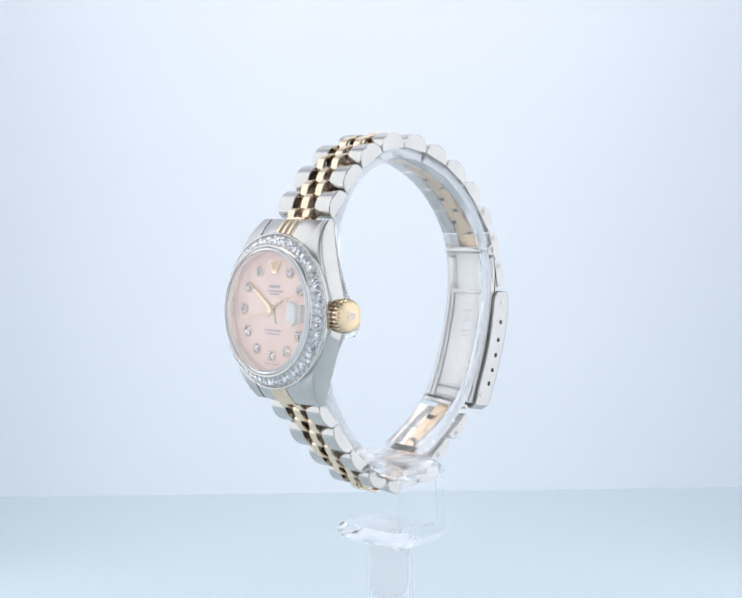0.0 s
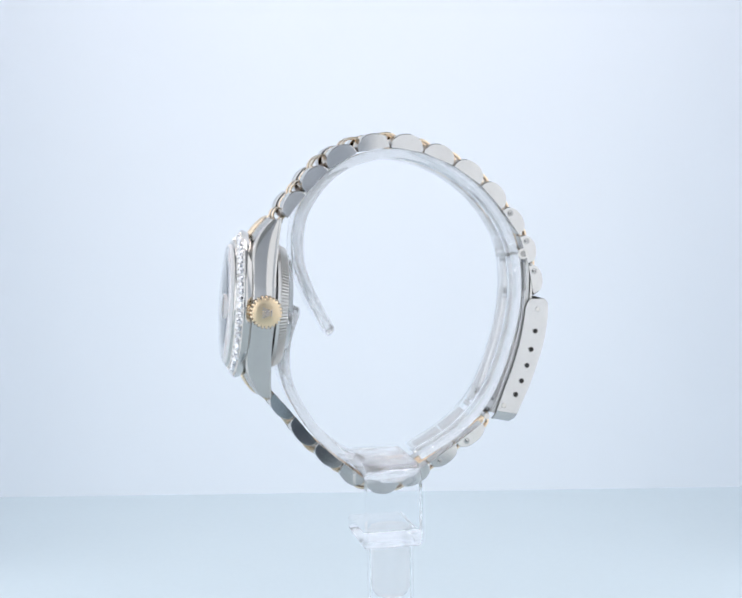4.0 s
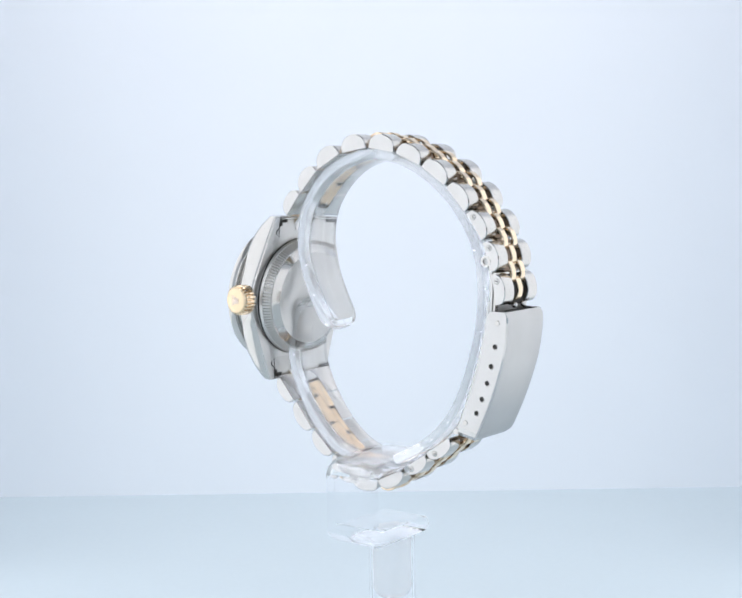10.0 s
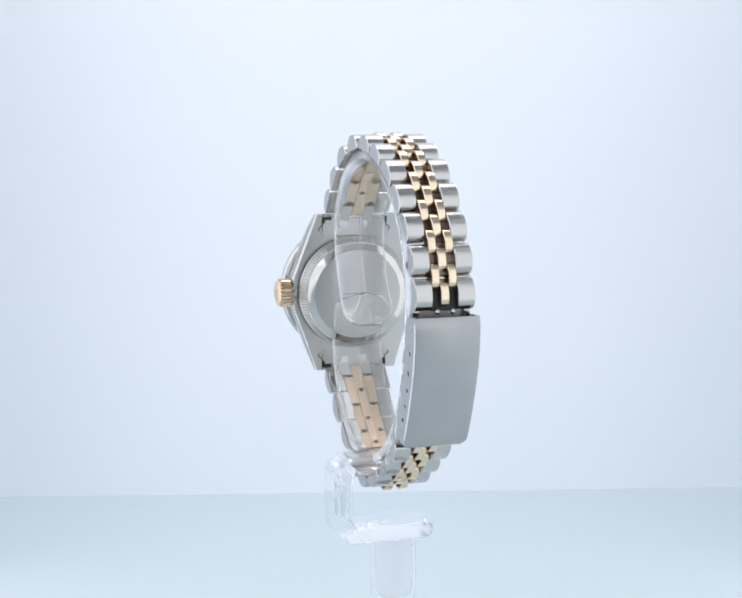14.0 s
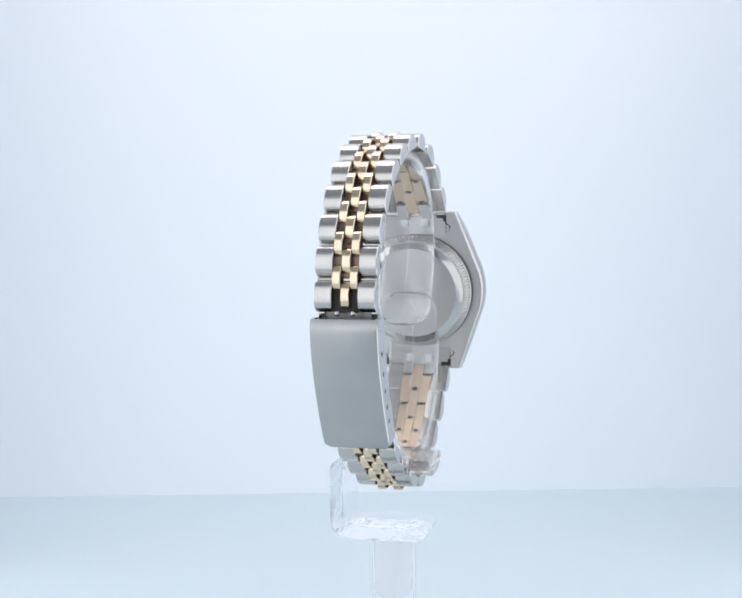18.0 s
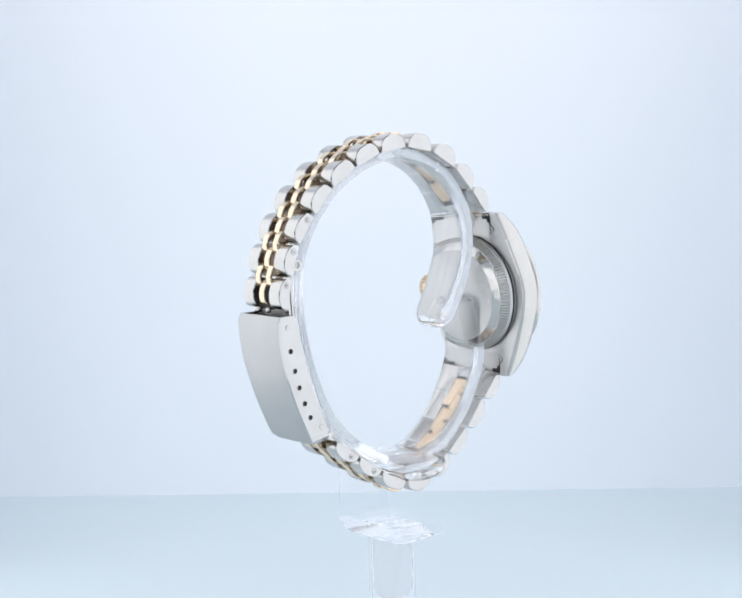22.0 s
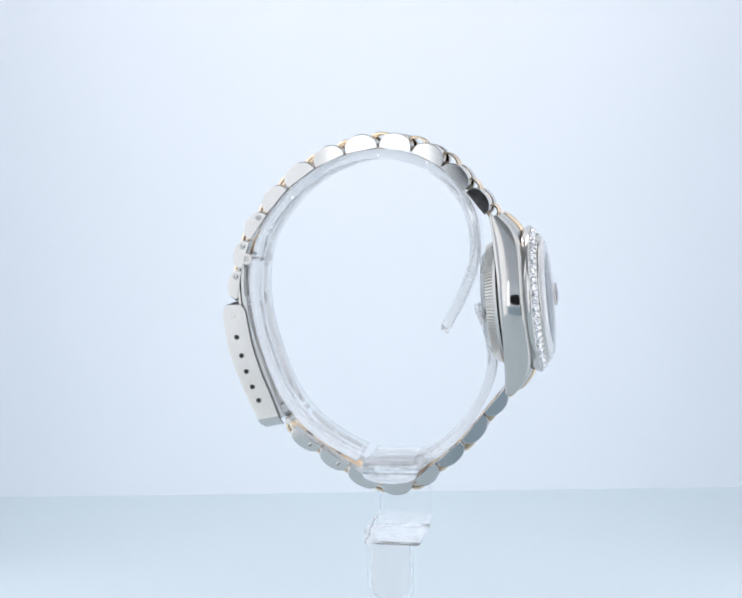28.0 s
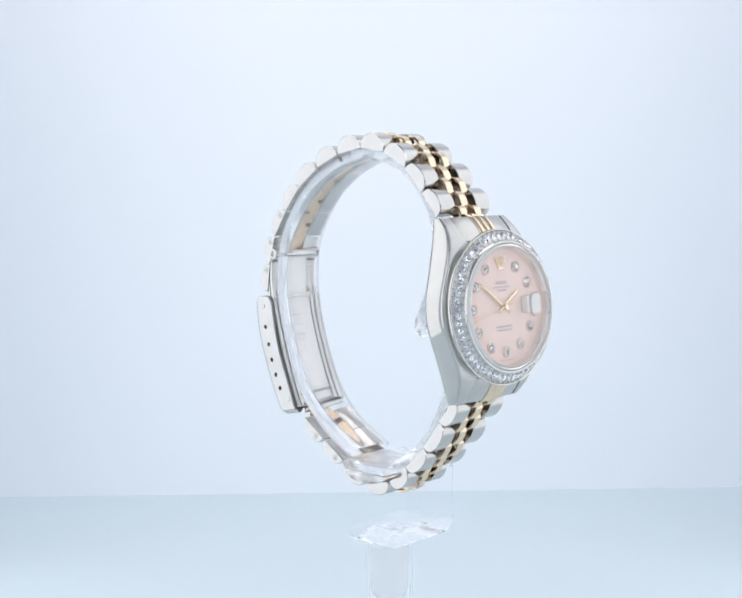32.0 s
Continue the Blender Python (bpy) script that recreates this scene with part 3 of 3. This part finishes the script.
def run_of_links(points, widths, highs):
    mids = [((a[0] + b[0]) / 2, (a[1] + b[1]) / 2) for a, b in zip(points, points[1:])]
    for i, (p, q) in enumerate(zip(points, points[1:])):
        hw = widths[i]
        g = hw * 0.425
        c = hw * 0.141
        slope = -(widths[min(i + 1, len(widths) - 1)] - widths[max(i - 1, 0)]) / 2
        for s in (-1, 1):
            y0, y1 = sorted((s * hw, s * g))
            link("steel_link", p, q, y0, y1, BRUSHED, highs[i], 0.16, ends=ENDS, taper=slope)
        hollow_link(p, q, -c, c, highs[i] - 0.1, 0.56, 0.51)
        if i:
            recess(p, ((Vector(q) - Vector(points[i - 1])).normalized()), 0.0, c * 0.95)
        # the plates that the centre links are hinged on, coloured dark to shade the gaps
        link("inner_plate", p, q, -g + 0.03, g - 0.03, DARK if points is TOP_RUN and i == len(points) - 2 else GAP_GOLD, 0.36, 0.02, 0.3, 0.5)
    first, last = Vector(points[0]) * 2 - Vector(mids[0]), Vector(points[-1]) * 2 - Vector(mids[-1])
    mids = [tuple(first)] + mids + [tuple(last)]
    wide = [widths[0]] + widths + [widths[-1]]
    for i, (p, q) in enumerate(zip(mids, mids[1:])):
        hw = (wide[i] + wide[i + 1]) / 2
        knee = Vector(points[i])
        d = (Vector(q) - Vector(p)).normalized()
        half = (Vector(q) - Vector(p)).length / 2
        half *= 0.75 if i in (0, len(mids) - 2) else 1
        a, b = knee - d * half, knee + d * half
        g, c = hw * 0.425 - 0.06, hw * 0.141 + 0.06
        for s in (-1, 1):
            y0, y1 = sorted((s * g, s * c))
            if i == len(mids) - 2 and points is TOP_RUN:
                continue
            if i < len(mids) - 2:
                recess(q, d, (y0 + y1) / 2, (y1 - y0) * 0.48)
            hollow_link(a, b, y0, y1, highs[min(i, len(highs) - 1)] - 0.05, 0.56, 0.51,
                        under=LEAF if i == (0 if points is TOP_RUN else len(mids) - 2) else MATT_GOLD)


def pin_heads(points, rows, widths, at):
    """Small round pin heads on the polished ends of some links."""
    for i in rows:
        p, q = Vector(points[i]), Vector(points[i + 1])
        d = (q - p).normalized()
        n = Vector((-d[1], d[0]))
        c = p.lerp(q, at) + n * 0.85
        for s in (-1, 1):
            bm = bmesh.new()
            m = OFFSET @ pose(c[0], s * (widths[i] - 0.03), c[1], -90 * s, 0, 0)
            spin(bm, [(0.4, 0), (0.4, 0.07), (0.3, 0.1), (0.05, 0.1)], m, 16, closed=False)
            pin = part("pin_head", bm, STEEL, watch, "small round slotted pin head on a link")
            bm = bmesh.new()
            spin(bm, [(0.42, 0.02), (0.55, 0.02), (0.55, 0.05), (0.42, 0.05)], m, 20)
            part("seam", bm, OLD, pin)
            bm = bmesh.new()
            block(bm, m @ pose(0, 0, 0.09, 0, 0, 35 * i), 0.5, 0.12, 0.05)
            part("slot", bm, RECESS, pin)


TOP_WIDTHS = [6.35, 6.2, 6.0, 5.75, 5.5, 5.4, 5.3, 5.25, 5.15, 5.1, 5.05]
LOW_WIDTHS = [5.0, 5.0, 5.05, 5.05, 5.15, 5.4, 5.75, 6.1]
run_of_links(TOP_RUN, TOP_WIDTHS, TOP_HIGH)
run_of_links(LOW_RUN, LOW_WIDTHS, LOW_HIGH)
pin_heads(TOP_RUN, (8, 9, 10), TOP_WIDTHS, 0.25)
pin_heads(LOW_RUN, (0, 1), LOW_WIDTHS, 0.7)


# ---- the clasp ----
OUTER = smooth_line([(28.75, -22.4), (28.55, -26.1), (27.8, -30.3), (26.55, -34.2), (25.0, -38.2), (23.4, -41.6), (21.9, -44.5)], 28)
INNER = smooth_line([(24.4, -22.3), (23.9, -26.0), (23.1, -30.0), (21.7, -34.5), (20.1, -38.4), (18.6, -42.4), (18.0, -43.7)], 28)
HOLES = [(26.6, -24.2), (26.1, -28.1), (25.3, -31.4), (24.5, -34.25), (23.45, -37.0), (22.35, -39.45), (20.1, -41.3)]


def build_clasp():
    hw = 5.6
    bm = bmesh.new()
    rings = []
    for o, i in zip(OUTER, INNER):
        w = hw - max(0.0, 0.9 - 0.9 * math.sqrt(max(0.0, 1 - max(0.0, 1 - (len(OUTER) - 1 - len(rings)) * 0.8 / 1.3) ** 2)))

        def at(k, y):
            y = math.copysign(min(abs(y), w - (hw - abs(y))), y)
            k = min(k, (0.80, 0.93)[len(rings)] if len(rings) < 2 else 1)
            k = max(k, {0: 0.17, 1: 0.04, 26: 0.04, 27: 0.15}.get(len(rings), 0))
            return OFFSET @ Vector((o[0] + (i[0] - o[0]) * k, y, o[1] + (i[1] - o[1]) * k))
        rings.append([at(0.97, -hw), at(0.09, -hw), at(0.02, -hw + 0.1), at(0, -hw + 0.4), at(0, hw - 0.4), at(0.02, hw - 0.1), at(0.09, hw), at(0.97, hw),
                      at(0.97, hw - 0.55), at(0.16, hw - 0.55), at(0.16, -hw + 0.55), at(0.97, -hw + 0.55)])
    loft(bm, rings)
    cover = part("clasp_cover", bm, CLASP, watch, "satin steel folding clasp cover with side flanges", 30)
    cover.data.materials.append(FLANGE)
    for f in cover.data.polygons:
        if abs(f.normal.y) > 0.3:
            f.material_index = 1
        if abs(f.normal.y) > 0.9:
            f.use_smooth = False
    for s in (-1, 1):
        for k, c in enumerate(HOLES):
            m = OFFSET @ pose(c[0], s * hw, c[1], -90 * s, 0, 0)
            bm = bmesh.new()
            if k in (0, 6):
                disc(bm, m @ pose(0, 0, -0.1), 0.46, 0.18, 20, 0.06)
                part("rivet", bm, STEEL, cover, "bright round pin head")
            else:
                # a dark disc on the flange gives the shade of a hole
                disc(bm, m @ pose(0, 0, -0.2), 0.42, 0.215, 20)
                hole = part("adjusting_hole", bm, DARK, cover, "dark round adjusting hole")
                bm = bmesh.new()
                spin(bm, [(0.42, -0.1), (0.57, -0.1), (0.57, 0.01), (0.5, 0.04), (0.43, 0.02)], m, 24)
                part("hole_rim", bm, STEEL, hole, "bright bevelled rim")
    # inner blades
    def blade(name, line, w, t, mat, label, side=0):
        bm2 = bmesh.new()
        nn = normals_2d(line)
        rr = []
        for p, n in zip(line, nn):
            rr.append([OFFSET @ Vector((p[0] + n[0] * k, side + y, p[1] + n[1] * k)) for y, k in ((-w, 0), (w, 0), (w, t), (-w, t))])
        loft(bm2, rr)
        return part(name, bm2, mat, watch, label)
    line = smooth_line([(24.6, -15.0), (24.75, -19.0), (24.5, -22.5), (23.9, -26.0), (22.9, -29.8), (21.5, -34.2), (19.6, -39.4), (18.2, -42.6)], 30)
    blade("clasp_blade", line, 4.88, 0.5, LEAF, "satin steel inner blade of the clasp")
    nn = normals_2d(line)
    for s in (-1, 1):
        blade("blade_rail", [p - n * 0.28 for p, n in zip(line[6:], nn[6:])], 0.32, 0.3, LEAF, "narrow steel rail of the blade", s * 4.65)
        blade("blade_rail", [p - n * 0.28 for p, n in zip(line[6:], nn[6:])], 0.34, 0.3, LEAF, "narrow steel rail of the blade", s * 3.75)
        # grooves and slots get their shade as strips of darker steel
        blade("rail_groove", [p - n * 0.04 for p, n in zip(line[6:], nn[6:])], 0.2, 0.05, GROOVE_SHADE, "grey strip shading the groove between the rails", s * 4.2)
        blade("leaf_groove", [p - n * 0.02 for p, n in zip(line[8:27], nn[8:27])], 0.15, 0.05, GROOVE_SHADE, "grey strip shading the groove beside the leaf", s * 3.25)
        blade("neck_groove", [p - n * 0.05 for p, n in zip(line[1:8], nn[1:8])], 0.13, 0.05, GROOVE_SHADE, "grey strip shading the groove beside the upper leaf", s * 3.05)
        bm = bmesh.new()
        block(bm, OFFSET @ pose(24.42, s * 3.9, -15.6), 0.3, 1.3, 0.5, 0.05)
        part("hinge_slot", bm, GROOVE_SHADE, watch, "dark block for the shaded slot beside the hinge")
        blade("hinge_arm", [p + n * 0.75 for p, n in zip(line[2:9], nn[2:9])], 0.5, 0.4, STEEL, "thin steel arm beside the blade", s * 4.4)
    leaf = blade("inner_leaf", [p - n * 0.32 for p, n in zip(line[8:27], nn[8:27])], 3.1, 0.3, LEAF, "satin inner leaf of the clasp")
    blade("upper_leaf", [p - n * 0.3 for p, n in zip(line[1:7], nn[1:7])], 2.9, 0.3, LEAF, "satin upper leaf of the clasp")
    for k, w in ((11, 0.9), (12, 0.5), (13, 0.7), (15, 0.95), (16, 0.8)):
        run = [line[k].lerp(line[k + 1], f) - nn[k].lerp(nn[k + 1], f) * 0.335 for f in (0.1, 0.5)]
        blade("engraved_bar", run, w, 0.02, OLD, "faint engraved bar")
    # the shade of the end gaps is put in as two dark bars
    for k in (27, 29):
        blade("end_bar", [line[k - 1].lerp(line[k], 0.5) - nn[k] * 0.4, line[k] - nn[k] * 0.4], 3.3, 0.3, GROOVE_SHADE, "dark bar for the shaded gap at the end of the leaf")
    bm = bmesh.new()
    block(bm, OFFSET @ pose(24.6, 0, -22.4, 0, 0, 0), 0.7, 9.2, 0.9, 0.2)
    part("blade_step", bm, STEEL, watch)
    bm = bmesh.new()
    disc(bm, OFFSET @ pose(24.1, 4.8, -14.2, 90, 0, 0), 0.8, 9.6, 24)
    part("clasp_hinge", bm, STEEL, watch, "round steel hinge of the clasp")
    for s in (-1, 1):
        bm = bmesh.new()
        spin(bm, [(0.95, 0), (0.95, 0.3), (0.55, 0.3), (0.55, 0)], OFFSET @ pose(24.1, s * 4.8, -14.2, -90 * s, 0, 0), 20)
        eye_ring = part("hinge_eye", bm, STEEL, watch, "rolled steel eye of the hinge")
        bm = bmesh.new()
        disc(bm, OFFSET @ pose(24.1, s * 4.8, -14.2, -90 * s, 0, 0), 0.5, 0.14, 16)
        part("eye_gap", bm, OLD, eye_ring)
    bm = bmesh.new()
    disc(bm, OFFSET @ pose(25.75, 4.9, -16.3, 90, 0, 0), 0.34, 9.8, 16)
    part("spring_bar", bm, STEEL, watch, "bright steel spring bar between two links")
    for y in (-1.3, 1.3):
        bm = bmesh.new()
        bmesh.ops.create_uvsphere(bm, u_segments=16, v_segments=10, radius=0.5, matrix=OFFSET @ pose(27.2, y, -21.5) @ Matrix.Diagonal((1.1, 0.9, 1.0, 1.0)))
        part("hinge_knuckle", bm, STEEL, watch, "small bright round knuckle at the clasp")
    bm = bmesh.new()
    disc(bm, OFFSET @ pose(17.3, 4.4, -43.3, 90, 0, 0), 0.5, 8.8, 24)
    part("clasp_hinge", bm, STEEL, watch, "round steel hinge of the clasp")
    # a dark block fills the mouth in place of its shade
    bm = bmesh.new()
    block(bm, OFFSET @ pose(26.4, 0, -22.95), 3.2, 9.8, 0.6, 0.1)
    part("clasp_throat", bm, DARK, cover, "dark mouth of the clasp")


build_clasp()


# ---- the stand ----
stand = tagged(new("watch_stand"), "clear acrylic watch stand with open ring on a round post", "stand")
SOFF = pose(0, 0.25, EYE_Z)


def strip(name, points, w, t, n, label, round_start=False, round_end=False, lift=0.0):
    line = smooth_line(points, n)
    if round_start:
        line = smooth_line(points, n * 7)
        line = line[:35] + line[35::7]
    if lift:
        line = [p + q * lift for p, q in zip(line, normals_2d(line))]
    nn = normals_2d(line)
    run = [0.0]
    for a, b in zip(line, line[1:]):
        run.append(run[-1] + (b - a).length)
    bm = bmesh.new()
    rings = []
    e = min(0.35, w * 0.4)
    for p, q, s in zip(line, nn, run):
        ww, tt = w, t
        for on, dist in ((round_start, s), (round_end, run[-1] - s)):
            if on and dist < 3.6:
                ww = w - 3.6 + 3.6 * math.sqrt(max(0.0, 1 - (1 - dist / 3.6) ** 2))
                tt = t * (0.7 + 0.3 * min(1, dist / 0.6))
        rings.append([SOFF @ Vector((p[0] + q[0] * k, y, p[1] + q[1] * k)) for y, k in
                      ((-ww + e, -tt), (ww - e, -tt), (ww, -tt + e), (ww, tt - e), (ww - e, tt), (-ww + e, tt), (-ww, tt - e), (-ww, -tt + e))])
    loft(bm, rings)
    ob = part(name, bm, ACRYLIC, stand, label, 50)
    ob.data.materials.append(MILKY)
    for f in ob.data.polygons:
        if abs(f.normal.y) > 0.6:
            f.material_index = 1
    ob.visible_shadow = False
    return ob


RING = [(-10.4, -27.6), (-13.3, -22.2), (-15.3, -17.5), (-16.3, -13.0), (-15.6, -7.0), (-13.0, -2.4), (-9.5, 0.9), (-5.2, 3.0), (0.2, 3.9), (5.6, 3.0),
        (10.8, 0.8), (15.5, -2.6), (19.3, -6.9), (22.0, -12.0), (23.0, -18.0), (22.7, -24.0), (21.3, -30.0), (18.8, -36.8), (15.7, -41.8), (10.9, -46.2), (4.0, -50.0)]
LOWER = [(-16.5, -22.4), (-18.3, -26.5), (-19.1, -31.0), (-18.6, -35.5), (-16.5, -40.2), (-13.5, -44.7), (-9.2, -48.7), (-5.0, -50.6)]
strip("open_ring", RING, 4.8, 0.8, 140, "thin clear open ring inside the bracelet", round_start=True)
strip("lower_arm", LOWER, 4.8, 0.8, 50, "short clear arm rising to the open ring's end", round_start=True)

for line, count, side in ((RING[:14], 90, -1), (LOWER[:7], 30, 1)):
    seam = strip("mould_seam", line, 0.06, 0.05, count, "fine white raised seam along the strip", lift=side * 0.82)
    seam.data.materials[0] = MILKY


def build_stand():
    """A bracket bent like a C, open towards the bracelet's far edge, on a round post."""
    bm = bmesh.new()
    def arc(cy, cz, rad, a0, a1):
        return [(cy + rad * math.cos(radians(a0 + (a1 - a0) * k / 6)), cz + rad * math.sin(radians(a0 + (a1 - a0) * k / 6))) for k in range(7)]

    outline = (arc(-7.4, -53.2, 3.2, 90, 180) + arc(-7.6, -62.0, 3.0, 180, 270) + arc(5.6, -63.6, 1.4, -90, 90)
               + arc(-7.0, -61.0, 1.2, 270, 180) + arc(-7.0, -53.0, 1.2, 180, 90) + arc(7.2, -51.0, 0.8, -90, 0) + arc(7.2, -50.8, 0.8, 0, 90))
    rings = []
    for x, s in ((-6.3, 0.25), (-6.05, 0), (3.25, 0), (3.5, 0.25)):
        rings.append([SOFF @ Vector((x, y - s * (1 if y > 0 else -1) * 0.6, z + s * (0.6 if z < -64 or -52.5 < z < -51 else -0.6))) for y, z in outline])
    loft(bm, rings)
    bracket = part("bracket", bm, BLOCK, stand, "one-piece clear bracket under the open ring", 30)
    bracket.visible_shadow = False
    bm = bmesh.new()
    curve = [(-6.2, -51.85), (3.4, -51.85)] + [(-1.4 + 4.8 * math.cos(math.pi * k / 14), -51.95 - 1.6 * math.sin(math.pi * k / 14)) for k in range(15)]
    loft(bm, [[SOFF @ Vector((x, y, z)) for x, z in curve] for y in (-6.6, 7.7)])
    part("pad", bm, CLOUDY, stand, "clear pad with a rounded underside", 30).visible_shadow = False
    bracket.data.materials.append(CLOUDY)
    bracket.data.materials.append(SLAB)
    for f in bracket.data.polygons:
        if f.center.z > (EYE_Z - 53.4) * MM:
            f.material_index = 1
        elif f.center.z < (EYE_Z - 62.0) * MM:
            f.material_index = 2
    bm = bmesh.new()
    spin(bm, [(0.6, -76.5), (1.8, -76.25), (2.7, -75.8), (3.2, -75.2), (3.5, -74.6), (3.55, -65.05)], SOFF @ pose(0, 0.13, 0), 48, closed=False)
    part("peg", bm, FROST, stand, "frosted round peg in the post").visible_shadow = False
    bm = bmesh.new()
    spin(bm, [(4.2, -EYE_Z), (4.2, -65.05), (3.65, -65.05), (3.65, -EYE_Z)], SOFF @ pose(0, 0.13, 0), 64)
    part("post", bm, TUBE, stand, "clear hollow round post").visible_shadow = False
    bm = bmesh.new()
    disc(bm, pose(0, 0.13, 0), 14, 2.0, 64, 0.4)
    part("foot", bm, ACRYLIC, stand, "clear round foot")


build_stand()


def motions():
    rows = [(t, pose(0, 0, 0, 0, 0, turn_at(t))) for t in range(0, 33)]
    walk(watch, rows)
    walk(stand, rows)


motions()
